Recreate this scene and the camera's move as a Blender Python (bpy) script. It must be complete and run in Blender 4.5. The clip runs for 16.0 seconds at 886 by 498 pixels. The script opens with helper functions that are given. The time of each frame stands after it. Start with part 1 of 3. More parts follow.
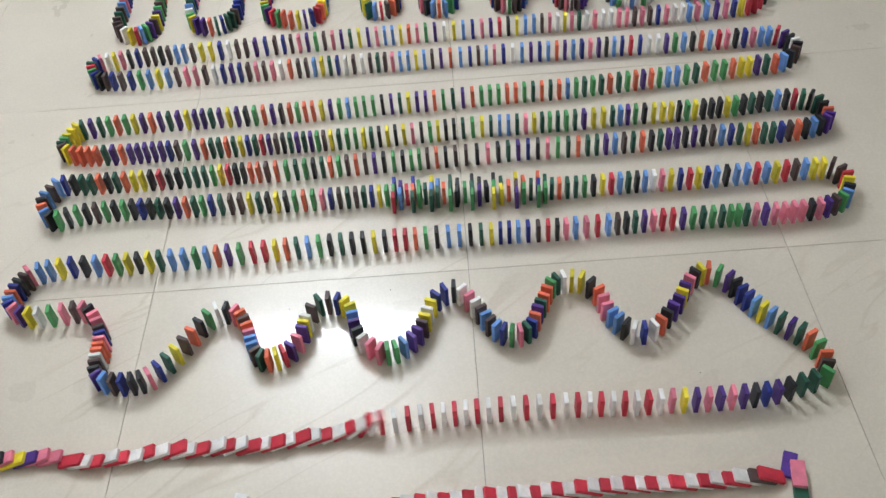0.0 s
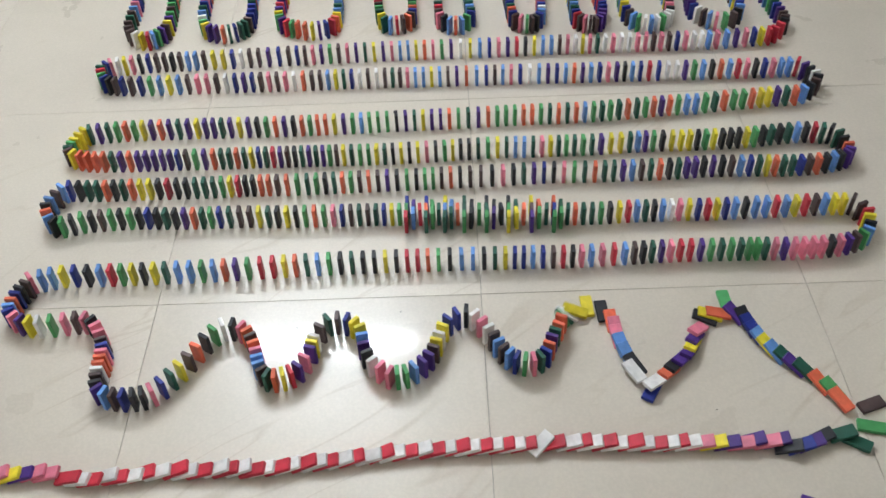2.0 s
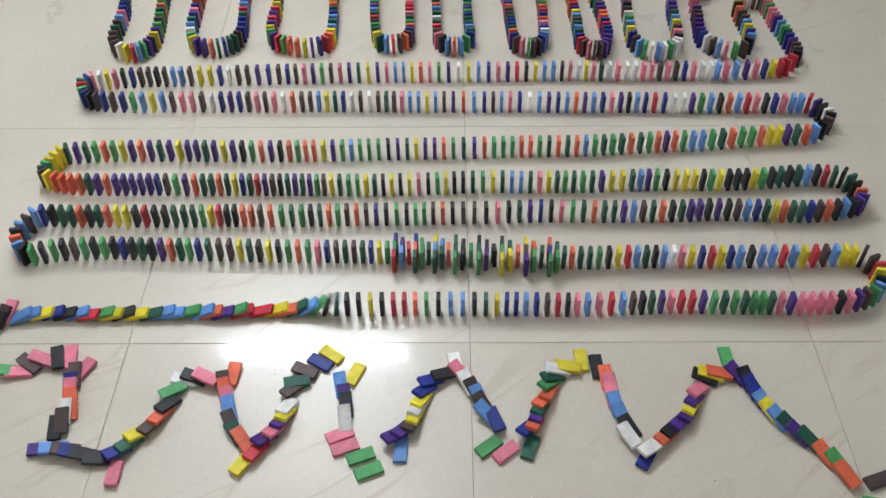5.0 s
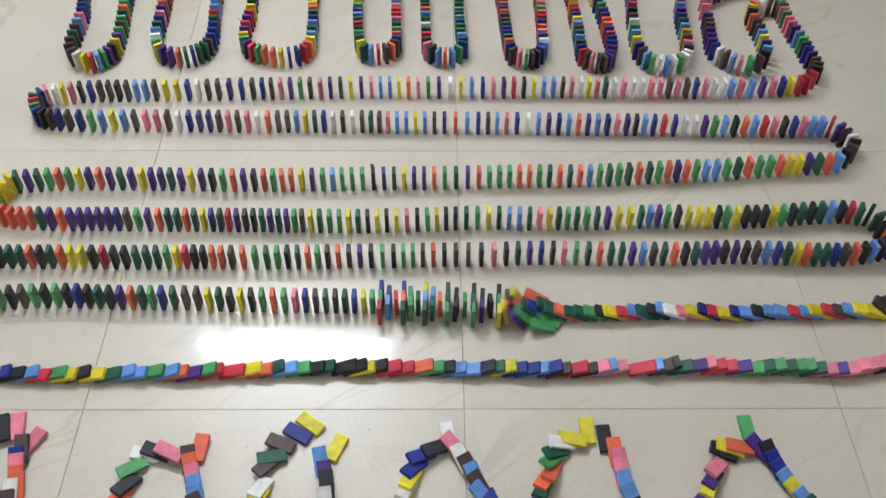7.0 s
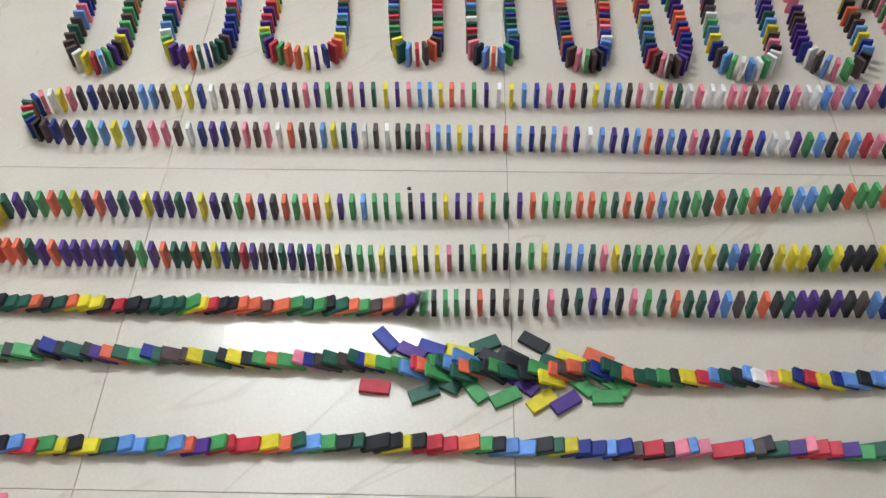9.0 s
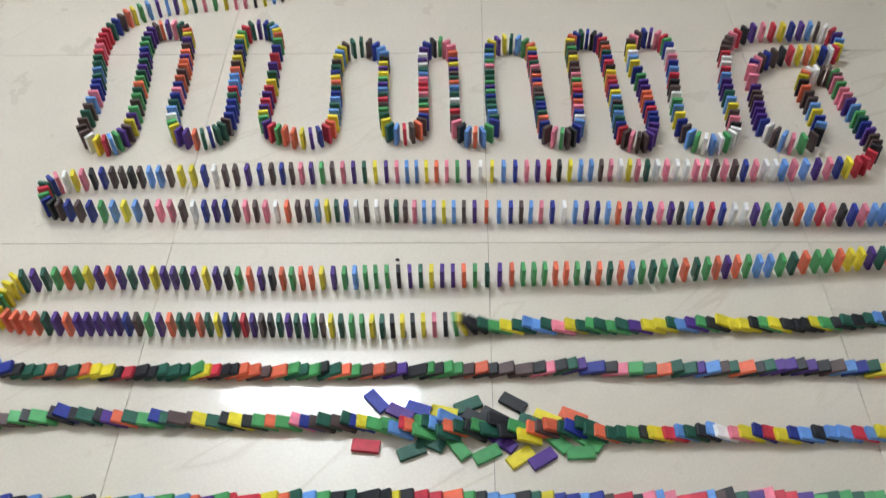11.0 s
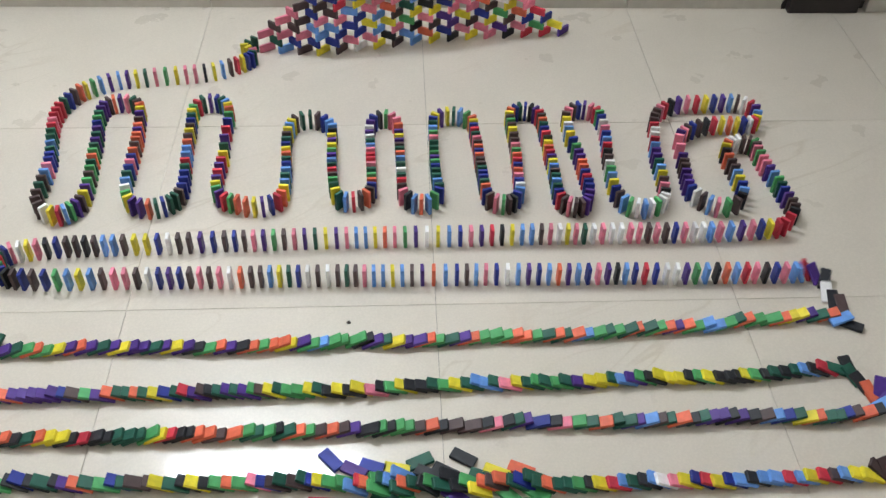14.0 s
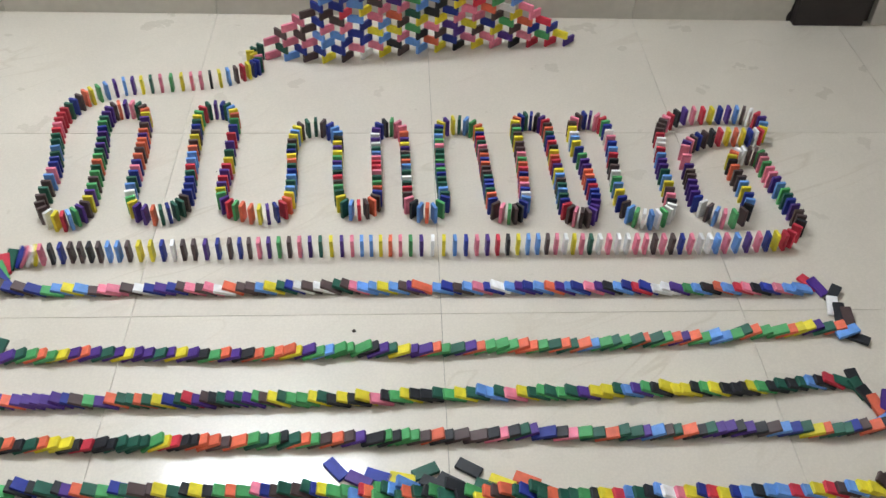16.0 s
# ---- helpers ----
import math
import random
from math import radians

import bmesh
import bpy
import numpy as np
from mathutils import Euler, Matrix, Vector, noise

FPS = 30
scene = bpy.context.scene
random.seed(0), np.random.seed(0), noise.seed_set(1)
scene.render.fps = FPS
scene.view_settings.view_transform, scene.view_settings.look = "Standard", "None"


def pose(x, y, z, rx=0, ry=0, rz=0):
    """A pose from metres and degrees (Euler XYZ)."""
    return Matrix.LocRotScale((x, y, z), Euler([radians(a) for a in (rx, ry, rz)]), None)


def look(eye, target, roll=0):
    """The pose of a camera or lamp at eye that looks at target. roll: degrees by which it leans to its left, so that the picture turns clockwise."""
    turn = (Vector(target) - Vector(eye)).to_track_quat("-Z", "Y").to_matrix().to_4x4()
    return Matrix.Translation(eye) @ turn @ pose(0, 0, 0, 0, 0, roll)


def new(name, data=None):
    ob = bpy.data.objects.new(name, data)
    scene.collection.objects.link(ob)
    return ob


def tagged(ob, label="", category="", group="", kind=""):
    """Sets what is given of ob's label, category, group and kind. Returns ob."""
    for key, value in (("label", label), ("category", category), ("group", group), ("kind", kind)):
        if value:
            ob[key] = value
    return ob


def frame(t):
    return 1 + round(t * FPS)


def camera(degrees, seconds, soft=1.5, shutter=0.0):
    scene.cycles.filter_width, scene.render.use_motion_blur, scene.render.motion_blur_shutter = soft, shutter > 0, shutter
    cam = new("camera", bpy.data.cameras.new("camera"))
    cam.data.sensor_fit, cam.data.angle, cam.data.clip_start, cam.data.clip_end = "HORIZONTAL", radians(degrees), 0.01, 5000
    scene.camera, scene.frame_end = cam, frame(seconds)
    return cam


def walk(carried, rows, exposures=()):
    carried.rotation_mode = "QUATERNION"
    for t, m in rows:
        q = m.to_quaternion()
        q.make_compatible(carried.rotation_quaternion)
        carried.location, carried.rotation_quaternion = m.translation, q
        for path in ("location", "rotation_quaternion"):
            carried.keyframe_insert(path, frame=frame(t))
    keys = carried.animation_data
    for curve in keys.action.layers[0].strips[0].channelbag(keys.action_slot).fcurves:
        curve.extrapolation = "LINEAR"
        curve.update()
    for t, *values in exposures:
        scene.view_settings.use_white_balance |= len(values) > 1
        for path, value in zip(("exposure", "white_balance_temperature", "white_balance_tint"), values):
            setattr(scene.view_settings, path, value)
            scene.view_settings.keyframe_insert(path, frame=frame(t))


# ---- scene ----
cam = camera(51.8, 16.0, soft=1.45, shutter=0.7)
PATH = [
    (0, (-0.015, -1.157, 1.279), (-0.05, 0.221, -0.171), -5.2),
    (0.5, (-0.026, -1.163, 1.281), (-0.064, 0.23, -0.154), -5.1),
    (1, (-0.031, -1.157, 1.281), (-0.071, 0.248, -0.141), -4.1),
    (1.5, (-0.037, -1.143, 1.277), (-0.044, 0.256, -0.152), -2.3),
    (2, (-0.055, -1.116, 1.27), (-0.07, 0.279, -0.164), -2.4),
    (2.5, (-0.066, -1.107, 1.27), (-0.114, 0.29, -0.162), -2.5),
    (3, (-0.059, -1.074, 1.272), (-0.162, 0.323, -0.156), -2.1),
    (3.5, (-0.054, -1.04, 1.275), (-0.21, 0.356, -0.149), -2.2),
    (4, (-0.041, -1.016, 1.271), (-0.181, 0.379, -0.155), -2.2),
    (4.5, (-0.037, -1.011, 1.272), (-0.086, 0.382, -0.162), -1.9),
    (7, (-0.053, -0.761, 1.253), (-0.026, 0.557, -0.251), 0.9),
    (7.5, (-0.107, -0.717, 1.232), (-0.11, 0.593, -0.279), 0.5),
    (8, (-0.131, -0.642, 1.214), (-0.203, 0.637, -0.322), -1.2),
    (8.5, (-0.096, -0.552, 1.198), (-0.205, 0.709, -0.35), -2.1),
    (9, (-0.075, -0.504, 1.167), (-0.119, 0.741, -0.397), -0.9),
    (11.5, (-0.05, -0.593, 1.301), (-0.094, 0.79, -0.144), -1.5),
    (12, (-0.054, -0.619, 1.313), (-0.127, 0.803, -0.092), -2.2),
    (12.5, (-0.061, -0.626, 1.312), (-0.066, 0.812, -0.079), -0.5),
    (13, (-0.066, -0.628, 1.314), (0.004, 0.813, -0.072), 0.9),
    (13.5, (-0.063, -0.625, 1.317), (0.029, 0.816, -0.067), 1.3),
    (14, (-0.064, -0.623, 1.316), (0.025, 0.823, -0.062), 1.5),
    (14.5, (-0.068, -0.618, 1.317), (0.011, 0.83, -0.061), 1.7),
    (15, (-0.07, -0.624, 1.315), (-0.007, 0.833, -0.054), 1.7),
    (15.5, (-0.072, -0.629, 1.318), (-0.002, 0.837, -0.041), 2.0),
    (16, (-0.079, -0.618, 1.314), (0.014, 0.84, -0.051), 2.1),
]
walk(cam, [(t, look(eye, target, roll)) for t, eye, target, roll in PATH],
     exposures=[(0.0, 0.03), (1.5, 0.0), (3.0, 0.0), (4.5, -0.1), (8.0, -0.08), (9.0, -0.03), (12.0, 0.02), (14.0, 0.04), (16.0, 0.07)])

# ---- light: a batten lamp on the far wall, and the dim rest of the room ----
world = bpy.data.worlds.new("room_air")
scene.world = world
world.use_nodes = True
world.node_tree.nodes["Background"].inputs["Color"].default_value = (0.9, 0.95, 1.0, 1)
world.node_tree.nodes["Background"].inputs["Strength"].default_value = 0.05
TUBE_GLOW = 312.0


# ---- materials ----
def material(name, rough=0.5, metal=0.0):
    m = bpy.data.materials.new(name)
    m.use_nodes = True
    b = m.node_tree.nodes["Principled BSDF"]
    b.inputs["Roughness"].default_value = rough
    b.inputs["Metallic"].default_value = metal
    return m, m.node_tree.nodes, m.node_tree.links, b


def ramp(nodes, stops):
    r = nodes.new("ShaderNodeValToRGB")
    while len(r.color_ramp.elements) < len(stops):
        r.color_ramp.elements.new(0.5)
    for e, (pos, col) in zip(r.color_ramp.elements, stops):
        e.position, e.color = pos, (*col, 1)
    return r


def noise_node(nodes, links, vec, scale, detail=4.0, distortion=0.0):
    n = nodes.new("ShaderNodeTexNoise")
    n.inputs["Scale"].default_value, n.inputs["Detail"].default_value = scale, detail
    n.inputs["Distortion"].default_value = distortion
    links.new(vec, n.inputs["Vector"])
    return n


def bump(nodes, links, height, b, strength, distance):
    k = nodes.new("ShaderNodeBump")
    k.inputs["Strength"].default_value, k.inputs["Distance"].default_value = strength, distance
    links.new(height, k.inputs["Height"])
    links.new(k.outputs["Normal"], b.inputs["Normal"])


def mix_rgb(nodes, links, fac, a, b, blend="MIX"):
    m = nodes.new("ShaderNodeMix")
    m.data_type, m.blend_type = "RGBA", blend
    for socket, v in ((m.inputs["Factor"], fac), (m.inputs["A"], a), (m.inputs["B"], b)):
        if isinstance(v, bpy.types.NodeSocket):
            links.new(v, socket)
        elif isinstance(v, tuple):
            socket.default_value = (*v, 1)
        else:
            socket.default_value = v
    return m.outputs["Result"]


def paint_material(name, rgb):
    """Painted wood: a slightly uneven coat, faint grain, dull worn patches."""
    m, nodes, links, b = material(name, 0.42)
    co = nodes.new("ShaderNodeTexCoord")
    info = nodes.new("ShaderNodeObjectInfo")
    shift = nodes.new("ShaderNodeVectorMath")
    shift.operation = "ADD"
    links.new(co.outputs["Object"], shift.inputs[0])
    links.new(info.outputs["Random"], shift.inputs[1])
    stretch = nodes.new("ShaderNodeMapping")
    stretch.inputs["Scale"].default_value = (1.0, 1.0, 0.12)
    links.new(shift.outputs["Vector"], stretch.inputs["Vector"])
    grain = noise_node(nodes, links, stretch.outputs["Vector"], 900, 3)
    patch = noise_node(nodes, links, shift.outputs["Vector"], 70, 4)
    hsv = nodes.new("ShaderNodeHueSaturation")
    hsv.inputs["Color"].default_value = (*rgb, 1)
    spread = nodes.new("ShaderNodeMapRange")
    spread.inputs["To Min"].default_value, spread.inputs["To Max"].default_value = 0.84, 1.14
    links.new(info.outputs["Random"], spread.inputs["Value"])
    links.new(spread.outputs["Result"], hsv.inputs["Value"])
    worn = ramp(nodes, [(0.35, (0.86, 0.86, 0.86)), (0.7, (1.08, 1.08, 1.08))])
    links.new(patch.outputs["Fac"], worn.inputs["Fac"])
    col = mix_rgb(nodes, links, 1.0, hsv.outputs["Color"], worn.outputs["Color"], "MULTIPLY")
    links.new(col, b.inputs["Base Color"])
    gloss = nodes.new("ShaderNodeMapRange")
    gloss.inputs["To Min"].default_value, gloss.inputs["To Max"].default_value = 0.44, 0.64
    links.new(patch.outputs["Fac"], gloss.inputs["Value"])
    links.new(gloss.outputs["Result"], b.inputs["Roughness"])
    b.inputs["Specular IOR Level"].default_value = 0.35
    bump(nodes, links, grain.outputs["Fac"], b, 0.12, 0.0004)
    return m


PAINTS = {
    "R": ("red", (0.64, 0.040, 0.070)),
    "P": ("pink", (0.85, 0.235, 0.335)),
    "W": ("white", (0.90, 0.885, 0.875)),
    "K": ("black", (0.024, 0.025, 0.031)),
    "N": ("dark brown", (0.094, 0.060, 0.060)),
    "G": ("green", (0.080, 0.37, 0.125)),
    "D": ("dark green", (0.022, 0.115, 0.078)),
    "B": ("dark blue", (0.023, 0.040, 0.29)),
    "L": ("light blue", (0.145, 0.335, 0.76)),
    "V": ("purple", (0.083, 0.032, 0.25)),
    "Y": ("yellow", (0.85, 0.71, 0.045)),
    "O": ("orange", (0.84, 0.165, 0.085)),
}
PAINT = {k: paint_material(n.replace(" ", "_") + "_paint", c) for k, (n, c) in PAINTS.items()}


def tile_material():
    """Polished cream vitrified tile with faint drifting beige veins, each tile its own cut."""
    m, nodes, links, b = material("polished_tile", 0.15)
    co = nodes.new("ShaderNodeTexCoord")
    info = nodes.new("ShaderNodeObjectInfo")
    big = nodes.new("ShaderNodeVectorMath")
    big.operation = "MULTIPLY_ADD"
    big.inputs[1].default_value = (1, 1, 1)
    off = nodes.new("ShaderNodeMath")
    off.operation = "MULTIPLY"
    off.inputs[1].default_value = 37.0
    links.new(info.outputs["Random"], off.inputs[0])
    links.new(co.outputs["Object"], big.inputs[0])
    links.new(off.outputs["Value"], big.inputs[2])
    turn = nodes.new("ShaderNodeMapping")
    turn.vector_type = "TEXTURE"
    turn.inputs["Rotation"].default_value = (0, 0, radians(32))
    turn.inputs["Scale"].default_value = (2.6, 0.6, 1.0)
    links.new(big.outputs["Vector"], turn.inputs["Vector"])
    vein = noise_node(nodes, links, turn.outputs["Vector"], 4.2, 2.5, 1.3)
    cloud = noise_node(nodes, links, big.outputs["Vector"], 2.3, 5)
    speck = noise_node(nodes, links, big.outputs["Vector"], 220, 2)
    lines = ramp(nodes, [(0.0, (0, 0, 0)), (0.478, (0, 0, 0)), (0.50, (0.38, 0.38, 0.38)), (0.522, (0, 0, 0)), (1.0, (0, 0, 0))])
    links.new(vein.outputs["Fac"], lines.inputs["Fac"])
    fade = ramp(nodes, [(0.45, (0, 0, 0)), (0.62, (1, 1, 1))])
    links.new(cloud.outputs["Fac"], fade.inputs["Fac"])
    streak = mix_rgb(nodes, links, 1.0, lines.outputs["Color"], fade.outputs["Color"], "MULTIPLY")
    ground = ramp(nodes, [(0.3, (0.638, 0.574, 0.490)), (0.7, (0.713, 0.645, 0.553))])
    links.new(cloud.outputs["Fac"], ground.inputs["Fac"])
    veined = mix_rgb(nodes, links, streak, ground.outputs["Color"], (0.49, 0.40, 0.30))
    dust = ramp(nodes, [(0.4, (0.965, 0.965, 0.965)), (0.65, (1.02, 1.02, 1.02))])
    links.new(speck.outputs["Fac"], dust.inputs["Fac"])
    links.new(mix_rgb(nodes, links, 1.0, veined, dust.outputs["Color"], "MULTIPLY"), b.inputs["Base Color"])
    smear = nodes.new("ShaderNodeMapRange")
    smear.inputs["To Min"].default_value, smear.inputs["To Max"].default_value = 0.24, 0.34
    links.new(noise_node(nodes, links, big.outputs["Vector"], 9, 4).outputs["Fac"], smear.inputs["Value"])
    links.new(smear.outputs["Result"], b.inputs["Roughness"])
    b.inputs["Specular IOR Level"].default_value = 0.34
    b.inputs["Coat Weight"].default_value = 0.24
    b.inputs["Coat Roughness"].default_value = 0.07
    return m


def plain_material(name, rgb, rough, grain=60, spread=0.12, bumps=0.1):
    """An even surface with two scales of unevenness."""
    m, nodes, links, b = material(name, rough)
    co = nodes.new("ShaderNodeTexCoord")
    fine = noise_node(nodes, links, co.outputs["Object"], grain, 4)
    wide = noise_node(nodes, links, co.outputs["Object"], 2.5, 3)
    lo, hi = (tuple(c * f for c in rgb) for f in (1 - spread, 1 + spread * 0.6))
    r1 = ramp(nodes, [(0.3, lo), (0.7, hi)])
    links.new(wide.outputs["Fac"], r1.inputs["Fac"])
    r2 = ramp(nodes, [(0.3, (0.94, 0.94, 0.94)), (0.7, (1.03, 1.03, 1.03))])
    links.new(fine.outputs["Fac"], r2.inputs["Fac"])
    links.new(mix_rgb(nodes, links, 1.0, r1.outputs["Color"], r2.outputs["Color"], "MULTIPLY"), b.inputs["Base Color"])
    bump(nodes, links, fine.outputs["Fac"], b, bumps, 0.001)
    return m


TILE = tile_material()
GROUT = plain_material("grey_grout", (0.25, 0.222, 0.193), 0.9, 300)
WALL = plain_material("cream_wall_paint", (0.82, 0.785, 0.725), 0.75, 140, 0.06)
CEIL = plain_material("white_ceiling_paint", (0.84, 0.82, 0.785), 0.8, 120, 0.04)
SKIRT = plain_material("grey_skirting_tile", (0.59, 0.55, 0.485), 0.35, 40, 0.1)
JAMB = plain_material("dark_brown_varnish", (0.022, 0.014, 0.014), 0.4, 90, 0.25)
DIRT = plain_material("dark_crumb", (0.06, 0.05, 0.04), 0.9, 400)
METAL = plain_material("white_enamel", (0.75, 0.75, 0.74), 0.4, 200, 0.03)
CAP = plain_material("grey_end_cap", (0.35, 0.35, 0.35), 0.5, 200, 0.05)
GLOW, glow_nodes, glow_links, glow_b = material("lit_cover", 0.3)
glow_b.inputs["Base Color"].default_value = (0.9, 0.9, 0.9, 1)
glow_b.inputs["Emission Color"].default_value = (0.88, 0.97, 1.06, 1)
glow_b.inputs["Emission Strength"].default_value = TUBE_GLOW


# ---- mesh helpers ----
def box(sx, sy, sz, bevel=0.0, segments=1, centre=(0, 0, 0)):
    bm = bmesh.new()
    bmesh.ops.create_cube(bm, size=1.0)
    bmesh.ops.scale(bm, vec=(sx, sy, sz), verts=bm.verts)
    if bevel:
        bmesh.ops.bevel(bm, geom=bm.edges[:], offset=bevel, segments=segments, affect="EDGES", profile=0.6)
    bmesh.ops.translate(bm, vec=centre, verts=bm.verts)
    return bm


def tube(radius, length, centre=(0, 0, 0), axis="X", segments=20):
    bm = bmesh.new()
    bmesh.ops.create_cone(bm, cap_ends=True, segments=segments, radius1=radius, radius2=radius, depth=length)
    turn = {"X": Matrix.Rotation(radians(90), 3, "Y"), "Y": Matrix.Rotation(radians(90), 3, "X"), "Z": Matrix.Identity(3)}[axis]
    bmesh.ops.rotate(bm, matrix=turn, verts=bm.verts)
    bmesh.ops.translate(bm, vec=centre, verts=bm.verts)
    return bm


def mesh_of(name, bm, mat, smooth=False):
    me = bpy.data.meshes.new(name)
    bm.to_mesh(me)
    bm.free()
    me.materials.append(mat)
    for p in me.polygons:
        p.use_smooth = smooth
    return me


def part(name, bm, mat, parent, label="", smooth=False):
    ob = new(name, mesh_of(name, bm, mat, smooth))
    ob.parent = parent
    return tagged(ob, label)


def thing(name, bm, mat, m, label, category, group="", kind="", smooth=False):
    ob = new(name, mesh_of(name, bm, mat, smooth))
    ob.matrix_basis = m
    return tagged(ob, label, category, group, kind)


# ---- the room ----
X0, X1, Y0, Y1, HIGH = -3.6, 3.6, -2.4, 1.79, 2.9
floor = thing("floor", box(X1 - X0 + 0.3, Y1 - Y0 + 0.3, 0.1, centre=((X0 + X1) / 2, (Y0 + Y1) / 2, -0.0525)), GROUT, pose(0, 0, 0),
              "polished cream vitrified floor tiles with thin grey joints", "floor", kind="structure")
FAR = pose(0, 1.771, 0, 0, 0, -0.82)  # the far wall is a little out of square with the tiles
thing("wall_north", box(X1 - X0 + 0.3, 0.15, HIGH, centre=((X0 + X1) / 2, 0.085, HIGH / 2)), WALL, FAR, "plain cream painted wall", "wall", kind="structure")
thing("wall_south", box(X1 - X0 + 0.3, 0.15, HIGH, centre=((X0 + X1) / 2, Y0 - 0.075, HIGH / 2)), WALL, pose(0, 0, 0), "plain cream painted wall", "wall", kind="structure")
thing("wall_west", box(0.15, Y1 + 0.06 - Y0, HIGH, centre=(X0 - 0.075, (Y0 + Y1 + 0.06) / 2, HIGH / 2)), WALL, pose(0, 0, 0), "plain cream painted wall", "wall", kind="structure")
thing("wall_east", box(0.15, Y1 + 0.06 - Y0, HIGH, centre=(X1 + 0.075, (Y0 + Y1 + 0.06) / 2, HIGH / 2)), WALL, pose(0, 0, 0), "plain cream painted wall", "wall", kind="structure")
thing("ceiling", box(X1 - X0 + 0.3, Y1 - Y0 + 0.3, 0.12, centre=((X0 + X1) / 2, (Y0 + Y1) / 2, HIGH + 0.06)), CEIL, pose(0, 0, 0), "plain white painted ceiling", "ceiling", kind="structure")

# skirting along the far wall, in lengths of one tile
skirting = new("baseboard")
skirting.matrix_basis = FAR
tagged(skirting, "grey tiled skirting along the wall", "skirting", kind="structure")
skirt_mesh = mesh_of("skirting_tile", box(0.598, 0.010, 0.11, 0.0015), SKIRT)
for i in range(-6, 4):
    if 0.3 + 0.6 * i < 0.95:
        s = new("skirting_tile", skirt_mesh)
        s.parent = skirting
        s.location = (0.3 + 0.6 * i, 0.005, 0.055)
thick_skirt_mesh = mesh_of("skirting_tile", box(0.598, 0.030, 0.11, 0.0015), SKIRT)
for i in range(4):
    s = new("skirting_tile", thick_skirt_mesh)
    s.parent = skirting
    s.location = (1.60 + 0.6 * i, -0.003, 0.055)

# dark varnished door jamb standing proud of the far wall
jamb = new("door_jamb")
jamb.location = (1.171, 1.757, 0)
tagged(jamb, "dark brown varnished wooden door jamb with scuffed edge", "door frame", kind="structure")
part("post", box(0.207, 0.06, 2.05, 0.004, 2, (0, 0, 1.025)), JAMB, jamb)
part("stop_strip", box(0.03, 0.03, 2.05, 0.003, 1, (0.115, 0.012, 1.025)), JAMB, jamb)


def worn_edge():
    """A thin ragged lip of varnish and dirt that has spread from the foot of the jamb over the skirting."""
    rng = random.Random(3)
    bm = bmesh.new()
    rows = []
    for k in range(13):
        z = 0.011 * k
        out = 0.003 + 0.010 * rng.random() ** 2 * (1 - k / 16) + (0.008 if k < 3 else 0.0)
        rows.append([bm.verts.new((x, y, z)) for x, y in ((0.0, -0.003), (-out, -0.003), (-out, 0.006), (0.0, 0.006))])
    for a, b in zip(rows, rows[1:]):
        for i in range(4):
            bm.faces.new((a[i], a[(i + 1) % 4], b[(i + 1) % 4], b[i]))
    bm.faces.new(rows[0])
    bm.faces.new(rows[-1][::-1])
    bmesh.ops.recalc_face_normals(bm, faces=bm.faces[:])
    bmesh.ops.translate(bm, vec=(-0.1035, 0.0, 0.001), verts=bm.verts)
    return bm


part("worn_edge", worn_edge(), JAMB, jamb, "ragged smeared varnish edge")

# wall-mounted batten lamp with a shallow milky cover
lamp = new("batten_lamp")
lamp.matrix_basis = FAR @ pose(-0.70, 0.010, 2.33)
tagged(lamp, "lit white batten lamp fixed high on the wall", "lamp")
part("housing", box(0.90, 0.022, 0.056, 0.004, 2, (0, -0.011, 0.0)), METAL, lamp)
part("cover", box(0.88, 0.026, 0.062, 0.008, 3, (0, -0.0355, 0.0)), GLOW, lamp, "glowing milky cover", True)
for side in (-1, 1):
    part("end_cap", box(0.024, 0.030, 0.060, 0.004, 2, (side * 0.453, -0.038, 0.0)), CAP, lamp)


# ---- dominoes ----
THICK, WIDE, TALL = 0.0073, 0.0212, 0.0445


def domino_mesh(key):
    bm = box(THICK, WIDE, TALL, 0.0007, 1, (0, 0, TALL / 2))
    return mesh_of("domino_" + PAINTS[key][0].replace(" ", "_"), bm, PAINT[key])


DOMINO = {k: domino_mesh(k) for k in PAINTS}
MOVES = []


def domino(key, m, where, group):
    ob = new(PAINTS[key][0].replace(" ", "_") + "_domino", DOMINO[key])
    ob.matrix_basis = m
    return tagged(ob, PAINTS[key][0] + " painted wooden domino " + where, "domino", group)


def tipped(x, y, heading, tilt, z=0.0):
    """A domino at a place, turned to the way it falls (degrees), tipped over its front lower edge."""
    return pose(x, y, z, 0, 0, heading) @ pose(THICK / 2, 0, 0, 0, tilt, 0) @ pose(-THICK / 2, 0, 0)


def lying(x, y, heading, z=0.0):
    """Flat on its face with its middle at x, y."""
    c, s = math.cos(radians(heading)), math.sin(radians(heading))
    back = TALL / 2 + THICK / 2
    return tipped(x - back * c, y - back * s, heading, 90, z)


